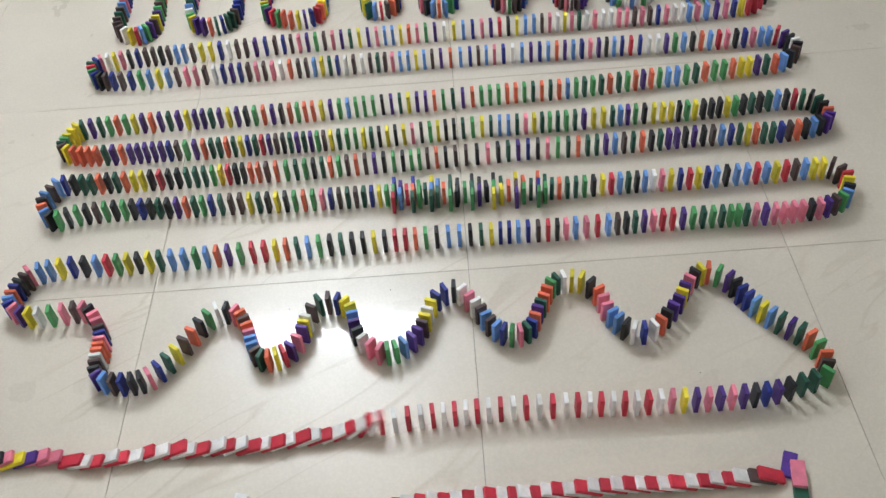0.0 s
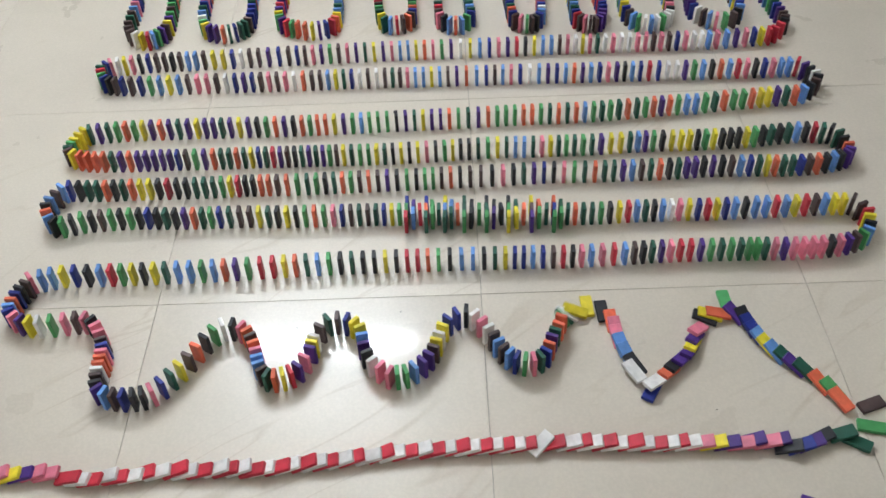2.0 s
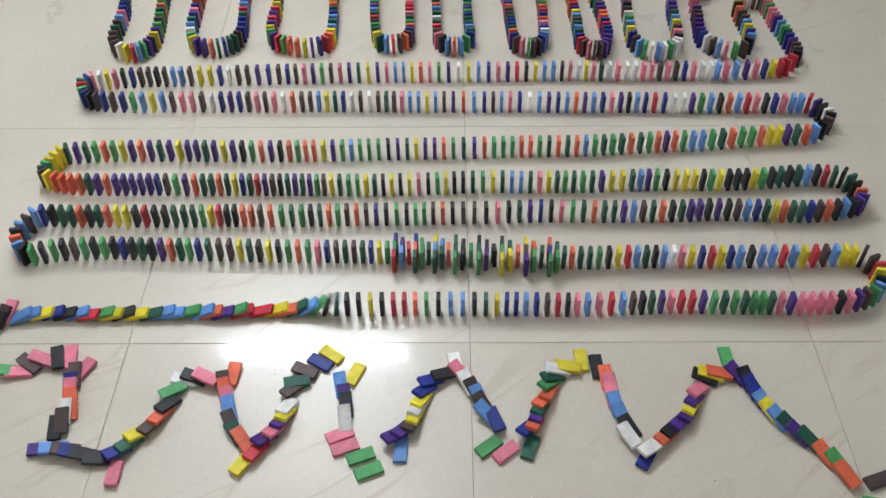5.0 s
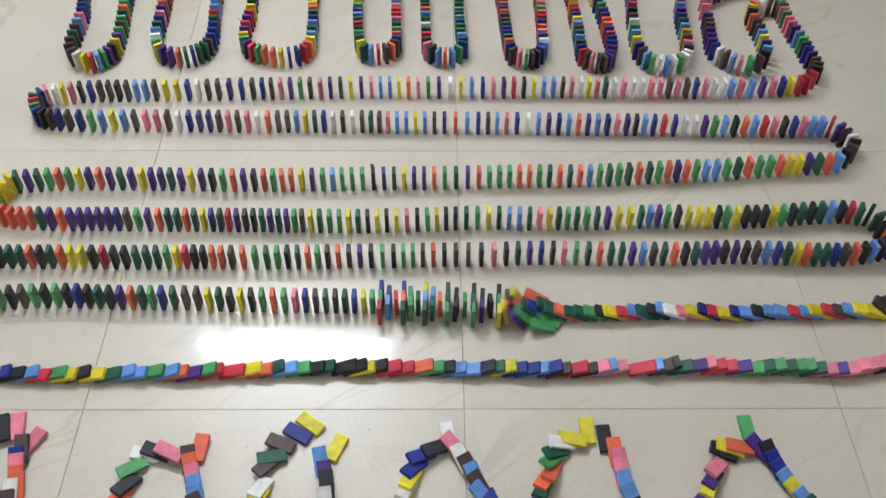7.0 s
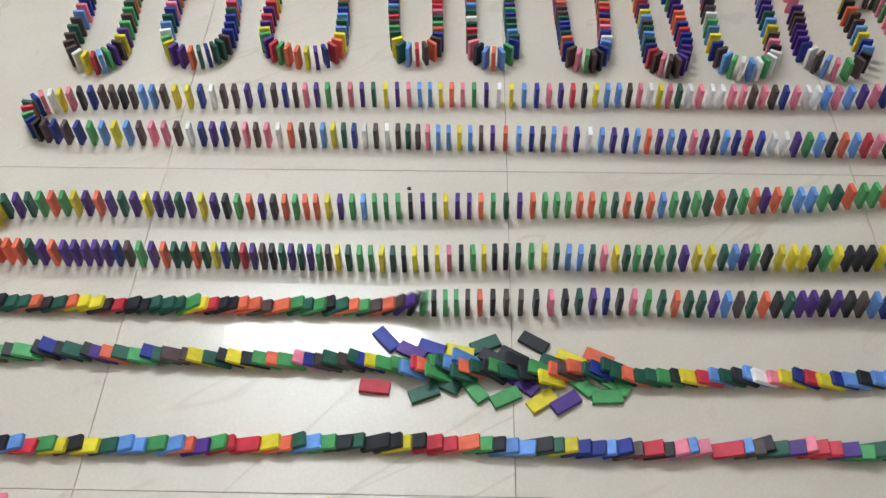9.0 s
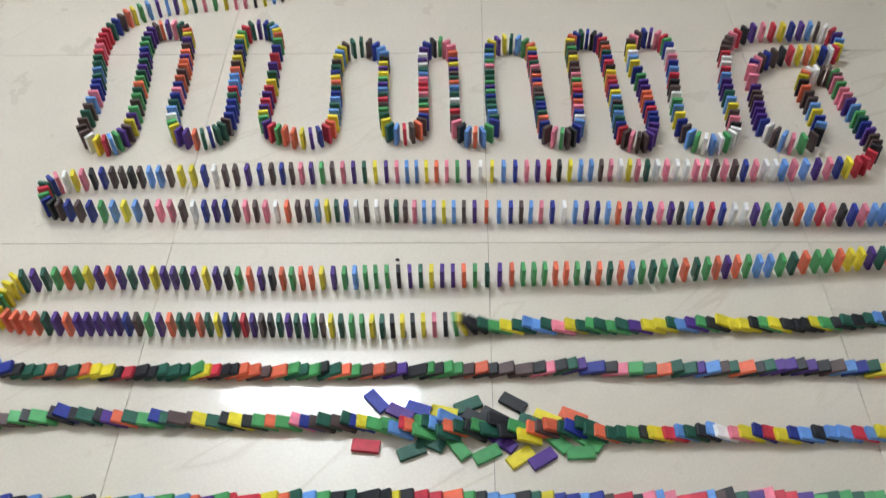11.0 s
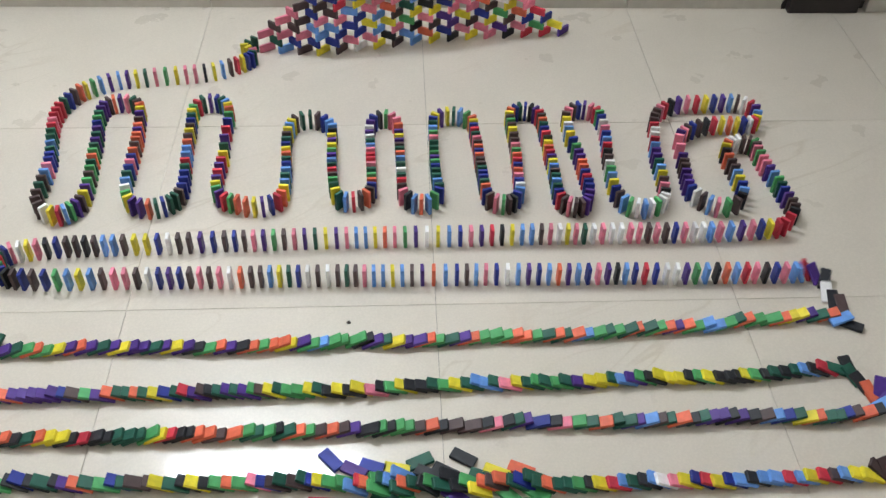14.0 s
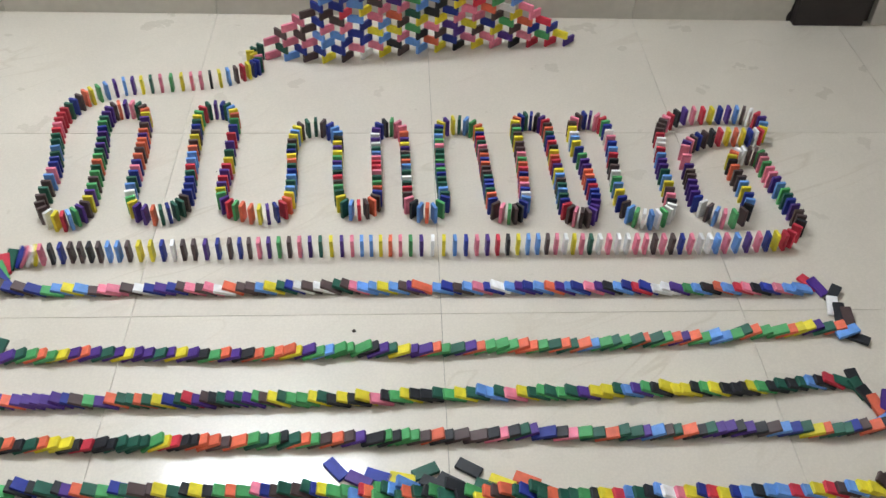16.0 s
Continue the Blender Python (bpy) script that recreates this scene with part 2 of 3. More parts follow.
# Runs: knot spacing in dominoes, colours in order of the fall, knots on the floor in metres.
RUNS = {
    "last_row": (3, "RNWRWRWRWRWRWRWRWRWRWRWRWRWRWRWRWWR", [
        (0.468, -0.475), (0.400, -0.475), (0.344, -0.475), (0.286, -0.475), (0.229, -0.473), (0.180, -0.474), (0.126, -0.475), (0.073, -0.477),
        (0.018, -0.476), (-0.032, -0.478), (-0.089, -0.480), (-0.145, -0.481), (-0.182, -0.482),
    ]),
    "candy_row": (3, "LKPYVPPRWRWRWRWRWRWRWRWRWRWRWRWRWRWRWRWRWRWRWRWRWRWRWRWRWPYVPVPVKBVKDD", [
        (-0.849, -0.364), (-0.801, -0.359), (-0.738, -0.355), (-0.668, -0.363), (-0.604, -0.364), (-0.538, -0.360), (-0.473, -0.359), (-0.405, -0.359),
        (-0.347, -0.357), (-0.286, -0.352), (-0.220, -0.345), (-0.161, -0.339), (-0.096, -0.334), (-0.041, -0.332), (0.014, -0.330), (0.075, -0.330),
        (0.139, -0.331), (0.196, -0.333), (0.253, -0.336), (0.310, -0.336), (0.368, -0.338), (0.425, -0.337), (0.480, -0.333), (0.543, -0.317),
    ]),
    "wave_1": (2, "GNOGODVDLYLBBKVGOYKPVYVVKOWBWKLLPPOKYYWDGOODVOBDPGBLNLNWPWKBBYWYNVVLGG", [
        (0.565, -0.310), (0.574, -0.275), (0.563, -0.234), (0.539, -0.208), (0.513, -0.181), (0.493, -0.154), (0.477, -0.125), (0.463, -0.093),
        (0.431, -0.069), (0.404, -0.079), (0.380, -0.108), (0.363, -0.136), (0.336, -0.166), (0.309, -0.191), (0.275, -0.193), (0.252, -0.170),
        (0.237, -0.141), (0.228, -0.103), (0.202, -0.070), (0.169, -0.066), (0.145, -0.078), (0.129, -0.110), (0.115, -0.136), (0.102, -0.167),
        (0.080, -0.181), (0.052, -0.176), (0.031, -0.156), (0.016, -0.128), (-0.003, -0.096), (-0.030, -0.070), (-0.063, -0.089), (-0.079, -0.122),
        (-0.089, -0.151), (-0.108, -0.179), (-0.136, -0.198), (-0.150, -0.200),
    ]),
    "wave_2": (2, "PPWKVLYYBNDNWYVPVRYODNLLPONOPKWGKONYDBPKKBNLVKNWOOPBNPPKPNPGWYVPBLOBKN", [
        (-0.163, -0.199), (-0.193, -0.174), (-0.209, -0.139), (-0.217, -0.101), (-0.241, -0.080), (-0.275, -0.080), (-0.296, -0.119), (-0.301, -0.144),
        (-0.319, -0.181), (-0.343, -0.195), (-0.369, -0.196), (-0.386, -0.173), (-0.394, -0.144), (-0.407, -0.113), (-0.426, -0.090), (-0.461, -0.083),
        (-0.488, -0.113), (-0.510, -0.152), (-0.534, -0.188), (-0.560, -0.218), (-0.589, -0.227), (-0.622, -0.225), (-0.650, -0.214), (-0.658, -0.187),
        (-0.660, -0.161), (-0.661, -0.136), (-0.668, -0.110), (-0.686, -0.077), (-0.712, -0.056), (-0.749, -0.058), (-0.794, -0.062), (-0.827, -0.056),
        (-0.853, -0.037), (-0.856, -0.010), (-0.850, 0.018), (-0.843, 0.031),
    ]),
    "row_b": (3, "PLLYBKLRGYKYDLLGLOVGRRYODLGKDKKYKRROGKLLKDYBBLBNRKPLPRLNKDVPRRVGDGDGGDPVPPPPKPVNGLKYRN", [
        (-0.840, 0.046), (-0.784, 0.059), (-0.714, 0.059), (-0.653, 0.059), (-0.591, 0.060), (-0.522, 0.061), (-0.459, 0.063), (-0.389, 0.066),
        (-0.326, 0.068), (-0.262, 0.070), (-0.198, 0.070), (-0.136, 0.070), (-0.077, 0.070), (-0.012, 0.070), (0.049, 0.069), (0.101, 0.069),
        (0.158, 0.067), (0.211, 0.068), (0.274, 0.070), (0.326, 0.072), (0.379, 0.073), (0.437, 0.072), (0.492, 0.071), (0.539, 0.070), (0.592, 0.068),
        (0.645, 0.070), (0.694, 0.076), (0.737, 0.096), (0.754, 0.147), (0.748, 0.164),
    ]),
    "row_c": (3, "NYYLNRYLRLLKLBYRBYPWLKDLRYKGDDOXXXXXXXXXXXXXXXXXXXXXXXXGYBDNDNBPGOGKYKDYNNDBGDOVKDKBKGKGNKGKGKLOKLNL", [
        (0.738, 0.183), (0.686, 0.186), (0.628, 0.184), (0.570, 0.184), (0.509, 0.183), (0.455, 0.182), (0.400, 0.184), (0.350, 0.184), (0.299, 0.184),
        (0.245, 0.182), (0.194, 0.182), (0.152, 0.184), (0.108, 0.186), (0.063, 0.188), (0.020, 0.190), (-0.024, 0.192), (-0.062, 0.194), (-0.099, 0.195),
        (-0.138, 0.197), (-0.183, 0.199), (-0.232, 0.200), (-0.284, 0.201), (-0.340, 0.202), (-0.395, 0.203), (-0.451, 0.206), (-0.511, 0.207),
        (-0.563, 0.207), (-0.619, 0.209), (-0.673, 0.212), (-0.729, 0.211), (-0.786, 0.206), (-0.837, 0.195), (-0.865, 0.243), (-0.849, 0.296),
    ]),
    "row_d": (3, "BKDDOKDOYYKRKKDDDGYRKKOONOGDGKDOGNONVKGKGGNOKNNKPKDVBKPGDODDVLNDOKDVVKVKNLBDYODDBNOKLKVVOKD", [
        (-0.835, 0.302), (-0.778, 0.299), (-0.725, 0.299), (-0.670, 0.299), (-0.613, 0.298), (-0.556, 0.298), (-0.503, 0.299), (-0.456, 0.299),
        (-0.406, 0.298), (-0.344, 0.298), (-0.289, 0.299), (-0.236, 0.300), (-0.179, 0.301), (-0.119, 0.301), (-0.067, 0.303), (-0.008, 0.304),
        (0.060, 0.305), (0.124, 0.308), (0.186, 0.308), (0.250, 0.306), (0.308, 0.306), (0.365, 0.306), (0.422, 0.307), (0.475, 0.310), (0.532, 0.309),
        (0.588, 0.307), (0.638, 0.304), (0.691, 0.305), (0.742, 0.312), (0.780, 0.330), (0.775, 0.386),
    ]),
    "row_e": (3, "KDRKLDKDKGYKKKYGKYYYKGVLDYYVDGDGDYPDLLDYGDKKYGKPYKYKDYGGDYNGVDVDKNVRDBYDODDOVGNBVVVVVOVDOOOOYNDGYYY", [
        (0.765, 0.402), (0.715, 0.410), (0.658, 0.407), (0.603, 0.401), (0.551, 0.398), (0.498, 0.397), (0.446, 0.397), (0.387, 0.398), (0.337, 0.397),
        (0.275, 0.394), (0.218, 0.393), (0.167, 0.393), (0.111, 0.393), (0.054, 0.395), (-0.007, 0.393), (-0.059, 0.390), (-0.116, 0.388), (-0.169, 0.386),
        (-0.221, 0.386), (-0.274, 0.387), (-0.318, 0.387), (-0.363, 0.388), (-0.409, 0.388), (-0.455, 0.389), (-0.502, 0.389), (-0.552, 0.389),
        (-0.610, 0.390), (-0.662, 0.391), (-0.713, 0.390), (-0.769, 0.392), (-0.822, 0.395), (-0.865, 0.413), (-0.862, 0.450), (-0.851, 0.483),
    ]),
    "row_f": (3, "DVDGOGYVOVDVYVVDVYVKGOVKOGOOYVGLGGGKVDYVVOGDVOGGGOOGDODOLGDGDODGOVOGLLGDOGGOYYVDOLKNKWKV", [
        (-0.840, 0.488), (-0.782, 0.494), (-0.725, 0.496), (-0.666, 0.496), (-0.605, 0.496), (-0.550, 0.495), (-0.491, 0.494), (-0.431, 0.493),
        (-0.372, 0.493), (-0.320, 0.494), (-0.260, 0.495), (-0.204, 0.497), (-0.143, 0.498), (-0.085, 0.499), (-0.026, 0.500), (0.040, 0.502),
        (0.099, 0.504), (0.157, 0.505), (0.216, 0.505), (0.274, 0.507), (0.331, 0.511), (0.391, 0.516), (0.445, 0.520), (0.504, 0.522), (0.569, 0.530),
        (0.632, 0.535), (0.689, 0.540), (0.748, 0.545), (0.791, 0.587), (0.776, 0.633),
    ]),
    "row_g": (3, "RLLPBKPRLOKLGVWWBRBLKVPBLVOLBVLWBPLNBLOVNLYLLPNDNWNWBDYLNNOWPNPNBVBWNPPNLYLGBNBNKBGRDB", [
        (0.765, 0.650), (0.709, 0.649), (0.649, 0.650), (0.589, 0.651), (0.527, 0.651), (0.466, 0.652), (0.403, 0.654), (0.348, 0.655), (0.288, 0.655),
        (0.229, 0.656), (0.167, 0.658), (0.102, 0.659), (0.044, 0.659), (-0.025, 0.660), (-0.084, 0.660), (-0.140, 0.661), (-0.193, 0.663), (-0.252, 0.663),
        (-0.308, 0.664), (-0.364, 0.663), (-0.426, 0.663), (-0.484, 0.664), (-0.544, 0.664), (-0.610, 0.665), (-0.677, 0.665), (-0.743, 0.664),
        (-0.809, 0.667), (-0.852, 0.678), (-0.871, 0.723), (-0.862, 0.736),
    ]),
    "row_h": (3, "PWYPKBNNKNLLNYYBWNNVBNBNPVGNPVDYVPLLYOPGVWYLBPVRKYLLNPWYPDWPWWPPNPNBPWWLPLVPBYR", [
        (-0.853, 0.744), (-0.805, 0.753), (-0.747, 0.759), (-0.691, 0.760), (-0.633, 0.762), (-0.564, 0.763), (-0.501, 0.765), (-0.429, 0.768),
        (-0.370, 0.769), (-0.308, 0.771), (-0.244, 0.772), (-0.179, 0.773), (-0.120, 0.773), (-0.058, 0.773), (0.011, 0.773), (0.080, 0.773),
        (0.145, 0.774), (0.208, 0.775), (0.266, 0.775), (0.319, 0.774), (0.377, 0.774), (0.436, 0.774), (0.492, 0.773), (0.552, 0.773), (0.608, 0.774),
        (0.678, 0.778), (0.735, 0.782),
    ]),
    "swirl": (2, "RRKNNVBDGLVPPGPNGNNWWOYKONNLYBLKNGPLNWBVVVNNVPPVPNBNKRYOYBWRYLVRWNLVBYRPVKRPNNNRWWRLVVDLYNPKWWGWLWG", [
        (0.749, 0.787), (0.782, 0.821), (0.787, 0.854), (0.782, 0.893), (0.780, 0.928), (0.773, 0.969), (0.769, 1.006), (0.767, 1.043), (0.766, 1.067),
        (0.744, 1.078), (0.714, 1.074), (0.694, 1.052), (0.690, 1.014), (0.694, 0.974), (0.693, 0.934), (0.691, 0.893), (0.667, 0.859), (0.624, 0.852),
        (0.596, 0.873), (0.577, 0.903), (0.576, 0.940), (0.581, 0.981), (0.584, 1.018), (0.592, 1.089), (0.610, 1.116), (0.635, 1.134), (0.673, 1.149),
        (0.713, 1.153), (0.749, 1.150), (0.780, 1.152), (0.800, 1.163), (0.810, 1.206), (0.790, 1.235), (0.759, 1.246), (0.717, 1.244), (0.673, 1.242),
        (0.627, 1.240), (0.586, 1.219), (0.562, 1.195), (0.545, 1.158), (0.541, 1.119), (0.532, 1.081), (0.526, 1.038), (0.524, 0.998), (0.523, 0.955),
        (0.518, 0.913), (0.512, 0.877), (0.491, 0.858), (0.463, 0.850), (0.432, 0.858),
    ]),
    "loops_1": (2, "LNBYLGWNKRLBPWBGRPVBNPNYWLYBGVVOOBRBBVVVNNPNRBDLDNLYVROYKRBDONRVKBDBO", [
        (0.421, 0.869), (0.408, 0.904), (0.408, 0.951), (0.410, 0.994), (0.413, 1.038), (0.419, 1.083), (0.422, 1.128), (0.421, 1.172), (0.414, 1.202),
        (0.388, 1.222), (0.358, 1.215), (0.337, 1.185), (0.336, 1.143), (0.336, 1.107), (0.343, 1.058), (0.347, 1.018), (0.348, 0.981), (0.350, 0.946),
        (0.351, 0.913), (0.343, 0.875), (0.326, 0.858), (0.300, 0.862), (0.283, 0.881), (0.280, 0.914), (0.281, 0.950), (0.281, 0.984), (0.280, 1.019),
        (0.278, 1.053), (0.280, 1.090), (0.277, 1.126), (0.277, 1.162), (0.273, 1.193), (0.255, 1.214), (0.228, 1.219), (0.205, 1.203),
    ]),
    "loops_2": (2, "YNGNYNNPGORBOPBWLBKNGPNBODBBDNNOBONPDRBYOGLDYVYBDLGPDDGVGBDDLDBGLO", [
        (0.199, 1.189), (0.200, 1.159), (0.201, 1.125), (0.202, 1.083), (0.201, 1.044), (0.201, 1.008), (0.198, 0.971), (0.197, 0.935), (0.196, 0.904),
        (0.179, 0.876), (0.157, 0.871), (0.128, 0.884), (0.121, 0.917), (0.119, 0.949), (0.118, 0.979), (0.116, 1.012), (0.115, 1.043), (0.115, 1.075),
        (0.112, 1.108), (0.110, 1.142), (0.108, 1.172), (0.081, 1.198), (0.050, 1.201), (0.020, 1.185), (0.013, 1.153), (0.013, 1.114), (0.013, 1.077),
        (0.012, 1.036), (0.013, 1.005), (0.014, 0.973), (0.016, 0.937), (0.019, 0.906), (-0.006, 0.876), (-0.021, 0.876),
    ]),
    "loops_3": (2, "LKPNRDWDLODNVYVOPPGKBVWVWDLPRRPDGOBNONRLDYDGNRDLVGYVYKLLBNDDNYLYNDBYODBLDLYORBVYO", [
        (-0.036, 0.878), (-0.060, 0.903), (-0.063, 0.940), (-0.064, 0.976), (-0.065, 1.019), (-0.066, 1.053), (-0.067, 1.085), (-0.068, 1.120),
        (-0.073, 1.168), (-0.098, 1.193), (-0.128, 1.178), (-0.137, 1.137), (-0.135, 1.101), (-0.133, 1.067), (-0.133, 1.033), (-0.131, 0.998),
        (-0.130, 0.959), (-0.129, 0.926), (-0.140, 0.899), (-0.168, 0.887), (-0.199, 0.893), (-0.212, 0.929), (-0.216, 0.963), (-0.219, 0.997),
        (-0.221, 1.032), (-0.222, 1.070), (-0.224, 1.107), (-0.224, 1.145), (-0.245, 1.177), (-0.280, 1.194), (-0.314, 1.178), (-0.325, 1.151),
        (-0.329, 1.115), (-0.328, 1.076), (-0.324, 1.040), (-0.321, 1.003), (-0.320, 0.963), (-0.320, 0.922), (-0.331, 0.890), (-0.362, 0.875),
        (-0.398, 0.876),
    ]),
    "loops_4": (2, "OGRVGYVRVRYDVRBGOYLDBVDRGYDBNYNOLLRDBBBNDDBDOVVYGWLDBPBONOOVONVYONDPVONV", [
        (-0.417, 0.884), (-0.445, 0.894), (-0.466, 0.921), (-0.470, 0.958), (-0.470, 1.002), (-0.467, 1.045), (-0.472, 1.107), (-0.473, 1.172),
        (-0.475, 1.220), (-0.488, 1.249), (-0.510, 1.264), (-0.544, 1.262), (-0.561, 1.229), (-0.561, 1.194), (-0.557, 1.152), (-0.556, 1.113),
        (-0.552, 1.067), (-0.548, 1.021), (-0.543, 0.977), (-0.541, 0.932), (-0.551, 0.898), (-0.573, 0.880), (-0.603, 0.873), (-0.638, 0.883),
        (-0.657, 0.909), (-0.667, 0.954), (-0.669, 0.999), (-0.671, 1.038), (-0.673, 1.084), (-0.675, 1.121), (-0.679, 1.157), (-0.685, 1.205),
        (-0.691, 1.240), (-0.712, 1.262), (-0.745, 1.269), (-0.770, 1.260), (-0.778, 1.246),
    ]),
    "loops_5": (2, "VDGBVDVDGODGNGVYNVGLRYWNNNDNLPBBDLDDRPRRRDBNO", [
        (-0.780, 1.227), (-0.780, 1.188), (-0.771, 1.145), (-0.765, 1.101), (-0.761, 1.060), (-0.756, 1.019), (-0.751, 0.977), (-0.748, 0.932),
        (-0.750, 0.894), (-0.766, 0.869), (-0.787, 0.855), (-0.819, 0.863), (-0.844, 0.894), (-0.849, 0.942), (-0.850, 0.987), (-0.852, 1.031),
        (-0.858, 1.068), (-0.870, 1.116), (-0.879, 1.160), (-0.885, 1.203), (-0.883, 1.243), (-0.871, 1.281), (-0.853, 1.317),
    ]),
    "lead": (2, "YGLVLVYDPGYPPKYLNRYBBDPYYDD", [
        (-0.841, 1.327), (-0.810, 1.350), (-0.770, 1.370), (-0.728, 1.376), (-0.682, 1.384), (-0.631, 1.391), (-0.584, 1.397), (-0.538, 1.407),
        (-0.499, 1.426), (-0.470, 1.445), (-0.450, 1.462), (-0.447, 1.484), (-0.471, 1.506), (-0.449, 1.540),
    ]),
}
LANDED = {
    44: (0.080, -0.330, 42, 74, 0.004),
    64: (0.469, -0.350, -6, 70, 0.000),
    65: (0.488, -0.348, 5, 70, 0.000),
    66: (0.505, -0.343, 11, 72, 0.000),
    67: (0.523, -0.334, 18, 74, 0.000),
    68: (0.557, -0.330, 10, 80, 0.005),
    69: (0.579, -0.342, -34, 88, 0.000),
    70: (0.611, -0.314, -14),
    71: (0.625, -0.272, -161),
    72: (0.575, -0.265, 117, 82, 0.005),
    73: (0.568, -0.242, 122, 76, 0.001),
    74: (0.553, -0.227, 122, 74, 0.000),
    85: (0.440, -0.038, 92),
    86: (0.418, -0.074, 172, 82, 0.005),
    87: (0.403, -0.075, 166, 80, 0.003),
    88: (0.393, -0.080, 160, 78),
    96: (0.280, -0.220, -144, 82, 0.009),
    97: (0.274, -0.231, -122, 88, 0.000),
    98: (0.249, -0.196, 118, 86, 0.008),
    99: (0.253, -0.177, 118, 80, 0.000),
    100: (0.243, -0.155, 111, 74, 0.000),
    101: (0.237, -0.134, 105, 74, 0.000),
    102: (0.233, -0.115, 98, 76, 0.000),
    103: (0.232, -0.098, 95, 76, 0.002),
    104: (0.228, -0.079, 95, 80, 0.000),
    105: (0.215, -0.056, 94, 84, 0.000),
    106: (0.190, -0.042, 91),
    107: (0.164, -0.060, 171, 86, 0.006),
    117: (0.092, -0.213, -110),
    118: (0.053, -0.221, -142),
    119: (0.026, -0.211, -142),
    120: (0.037, -0.165, -68, 88, 0.007),
    125: (-0.007, -0.090, 117, 76, 0.002),
    126: (-0.019, -0.071, 130, 80, 0.006),
    127: (-0.026, -0.049, 102, 88, 0.000),
    128: (-0.046, -0.075, -156, 78, 0.003),
    137: (-0.114, -0.217, -93),
    138: (-0.163, -0.254, -157),
    139: (-0.177, -0.228, -159),
    140: (-0.203, -0.212, -160),
    141: (-0.213, -0.189, -155),
    142: (-0.207, -0.160, 99, 72, 0.001),
    143: (-0.207, -0.132, 98, 80, 0.000),
    144: (-0.210, -0.116, 102, 80, 0.000),
    146: (-0.240, -0.028, 143),
    147: (-0.197, -0.070, -114),
    148: (-0.258, -0.045, 149),
    149: (-0.282, -0.064, 158, 86, 0.002),
    150: (-0.293, -0.088, -168, 86, 0.003),
    151: (-0.299, -0.101, -131, 80, 0.000),
    157: (-0.343, -0.221, -122, 80, 0.003),
    158: (-0.363, -0.241, -120, 86, 0.000),
    159: (-0.368, -0.200, 128, 82, 0.004),
    160: (-0.381, -0.187, 127, 76, 0.000),
    161: (-0.392, -0.167, 118, 74, 0.000),
    162: (-0.395, -0.155, 110, 72, 0.000),
    163: (-0.399, -0.139, 107, 72, 0.000),
    164: (-0.405, -0.122, 103, 72, 0.000),
    165: (-0.412, -0.104, 105, 72, 0.000),
    166: (-0.416, -0.092, 102, 74, 0.003),
    167: (-0.404, -0.070, 84, 84, 0.000),
    168: (-0.447, -0.082, 157, 82, 0.009),
    169: (-0.468, -0.079, 163, 80, 0.003),
    170: (-0.484, -0.082, 170, 84, 0.000),
    171: (-0.499, -0.105, -143, 82, 0.002),
    178: (-0.560, -0.258, -89, 86, 0.000),
    179: (-0.592, -0.234, -179, 84, 0.002),
    180: (-0.615, -0.227, 176, 74, 0.000),
    181: (-0.634, -0.223, 178, 72, 0.000),
    182: (-0.648, -0.218, -178, 74, 0.000),
    183: (-0.667, -0.216, -168, 76, 0.001),
    184: (-0.686, -0.214, -171, 86, 0.000),
    185: (-0.675, -0.176, 98, 84, 0.002),
    186: (-0.667, -0.164, 99, 78, 0.003),
    187: (-0.667, -0.145, 96, 74, 0.000),
    188: (-0.660, -0.136, 99, 72, 0.000),
    189: (-0.665, -0.124, 98, 70, 0.000),
    190: (-0.670, -0.104, 98, 70, 0.000),
    191: (-0.674, -0.093, 99, 72, 0.000),
    192: (-0.671, -0.073, 98, 76, 0.003),
    193: (-0.661, -0.058, 63, 86, 0.000),
    194: (-0.690, -0.033, 98, 80, 0.000),
    195: (-0.710, -0.038, 106, 82, 0.005),
    196: (-0.737, -0.040, 165, 78, 0.004),
    197: (-0.757, -0.049, 145, 80, 0.002),
    198: (-0.771, -0.064, -172, 84, 0.000),
    210: (-0.829, 0.067, 82, 80, 0.004),
    390: (-0.881, 0.243, 102, 84),
    391: (-0.872, 0.250, 101, 84),
    392: (-0.861, 0.266, 91, 84),
    393: (-0.903, 0.298, -26, 90),
    394: (-0.875, 0.340, 38, 90),
    395: (-0.851, 0.316, 32, 76),
    484: (0.776, 0.359, 105, 80, 0.000),
    485: (0.766, 0.379, 117, 76, 0.000),
    486: (0.757, 0.397, 116, 76, 0.000),
    487: (0.757, 0.418, 99, 80, 0.000),
    488: (0.734, 0.411, 167, 78, 0.000),
    579: (-0.891, 0.407, 148, 88),
    580: (-0.881, 0.429, 147, 86),
    581: (-0.880, 0.448, 151, 88),
    582: (-0.883, 0.459, 152, 84),
    583: (-0.883, 0.487, 150, 82),
    584: (-0.861, 0.509, 90, 70),
    585: (-0.839, 0.514, 76, 70),
    586: (-0.818, 0.513, 72, 70),
    667: (0.785, 0.531, 14, 78, 0.005),
    668: (0.804, 0.521, -32, 88, 0.000),
    669: (0.801, 0.573, 90, 76),
    670: (0.789, 0.585, 84, 76),
    671: (0.782, 0.604, 80, 78),
    672: (0.796, 0.638, 54, 80),
    673: (0.768, 0.657, 122, 76),
    674: (0.756, 0.671, 128, 86),
}
LAST_BEND = [("V", 0.466, -0.454, 67, 0.0000), ("P", 0.473, -0.474, 79, 0.0078), ("D", 0.468, -0.511, 79, 0.0000), ]
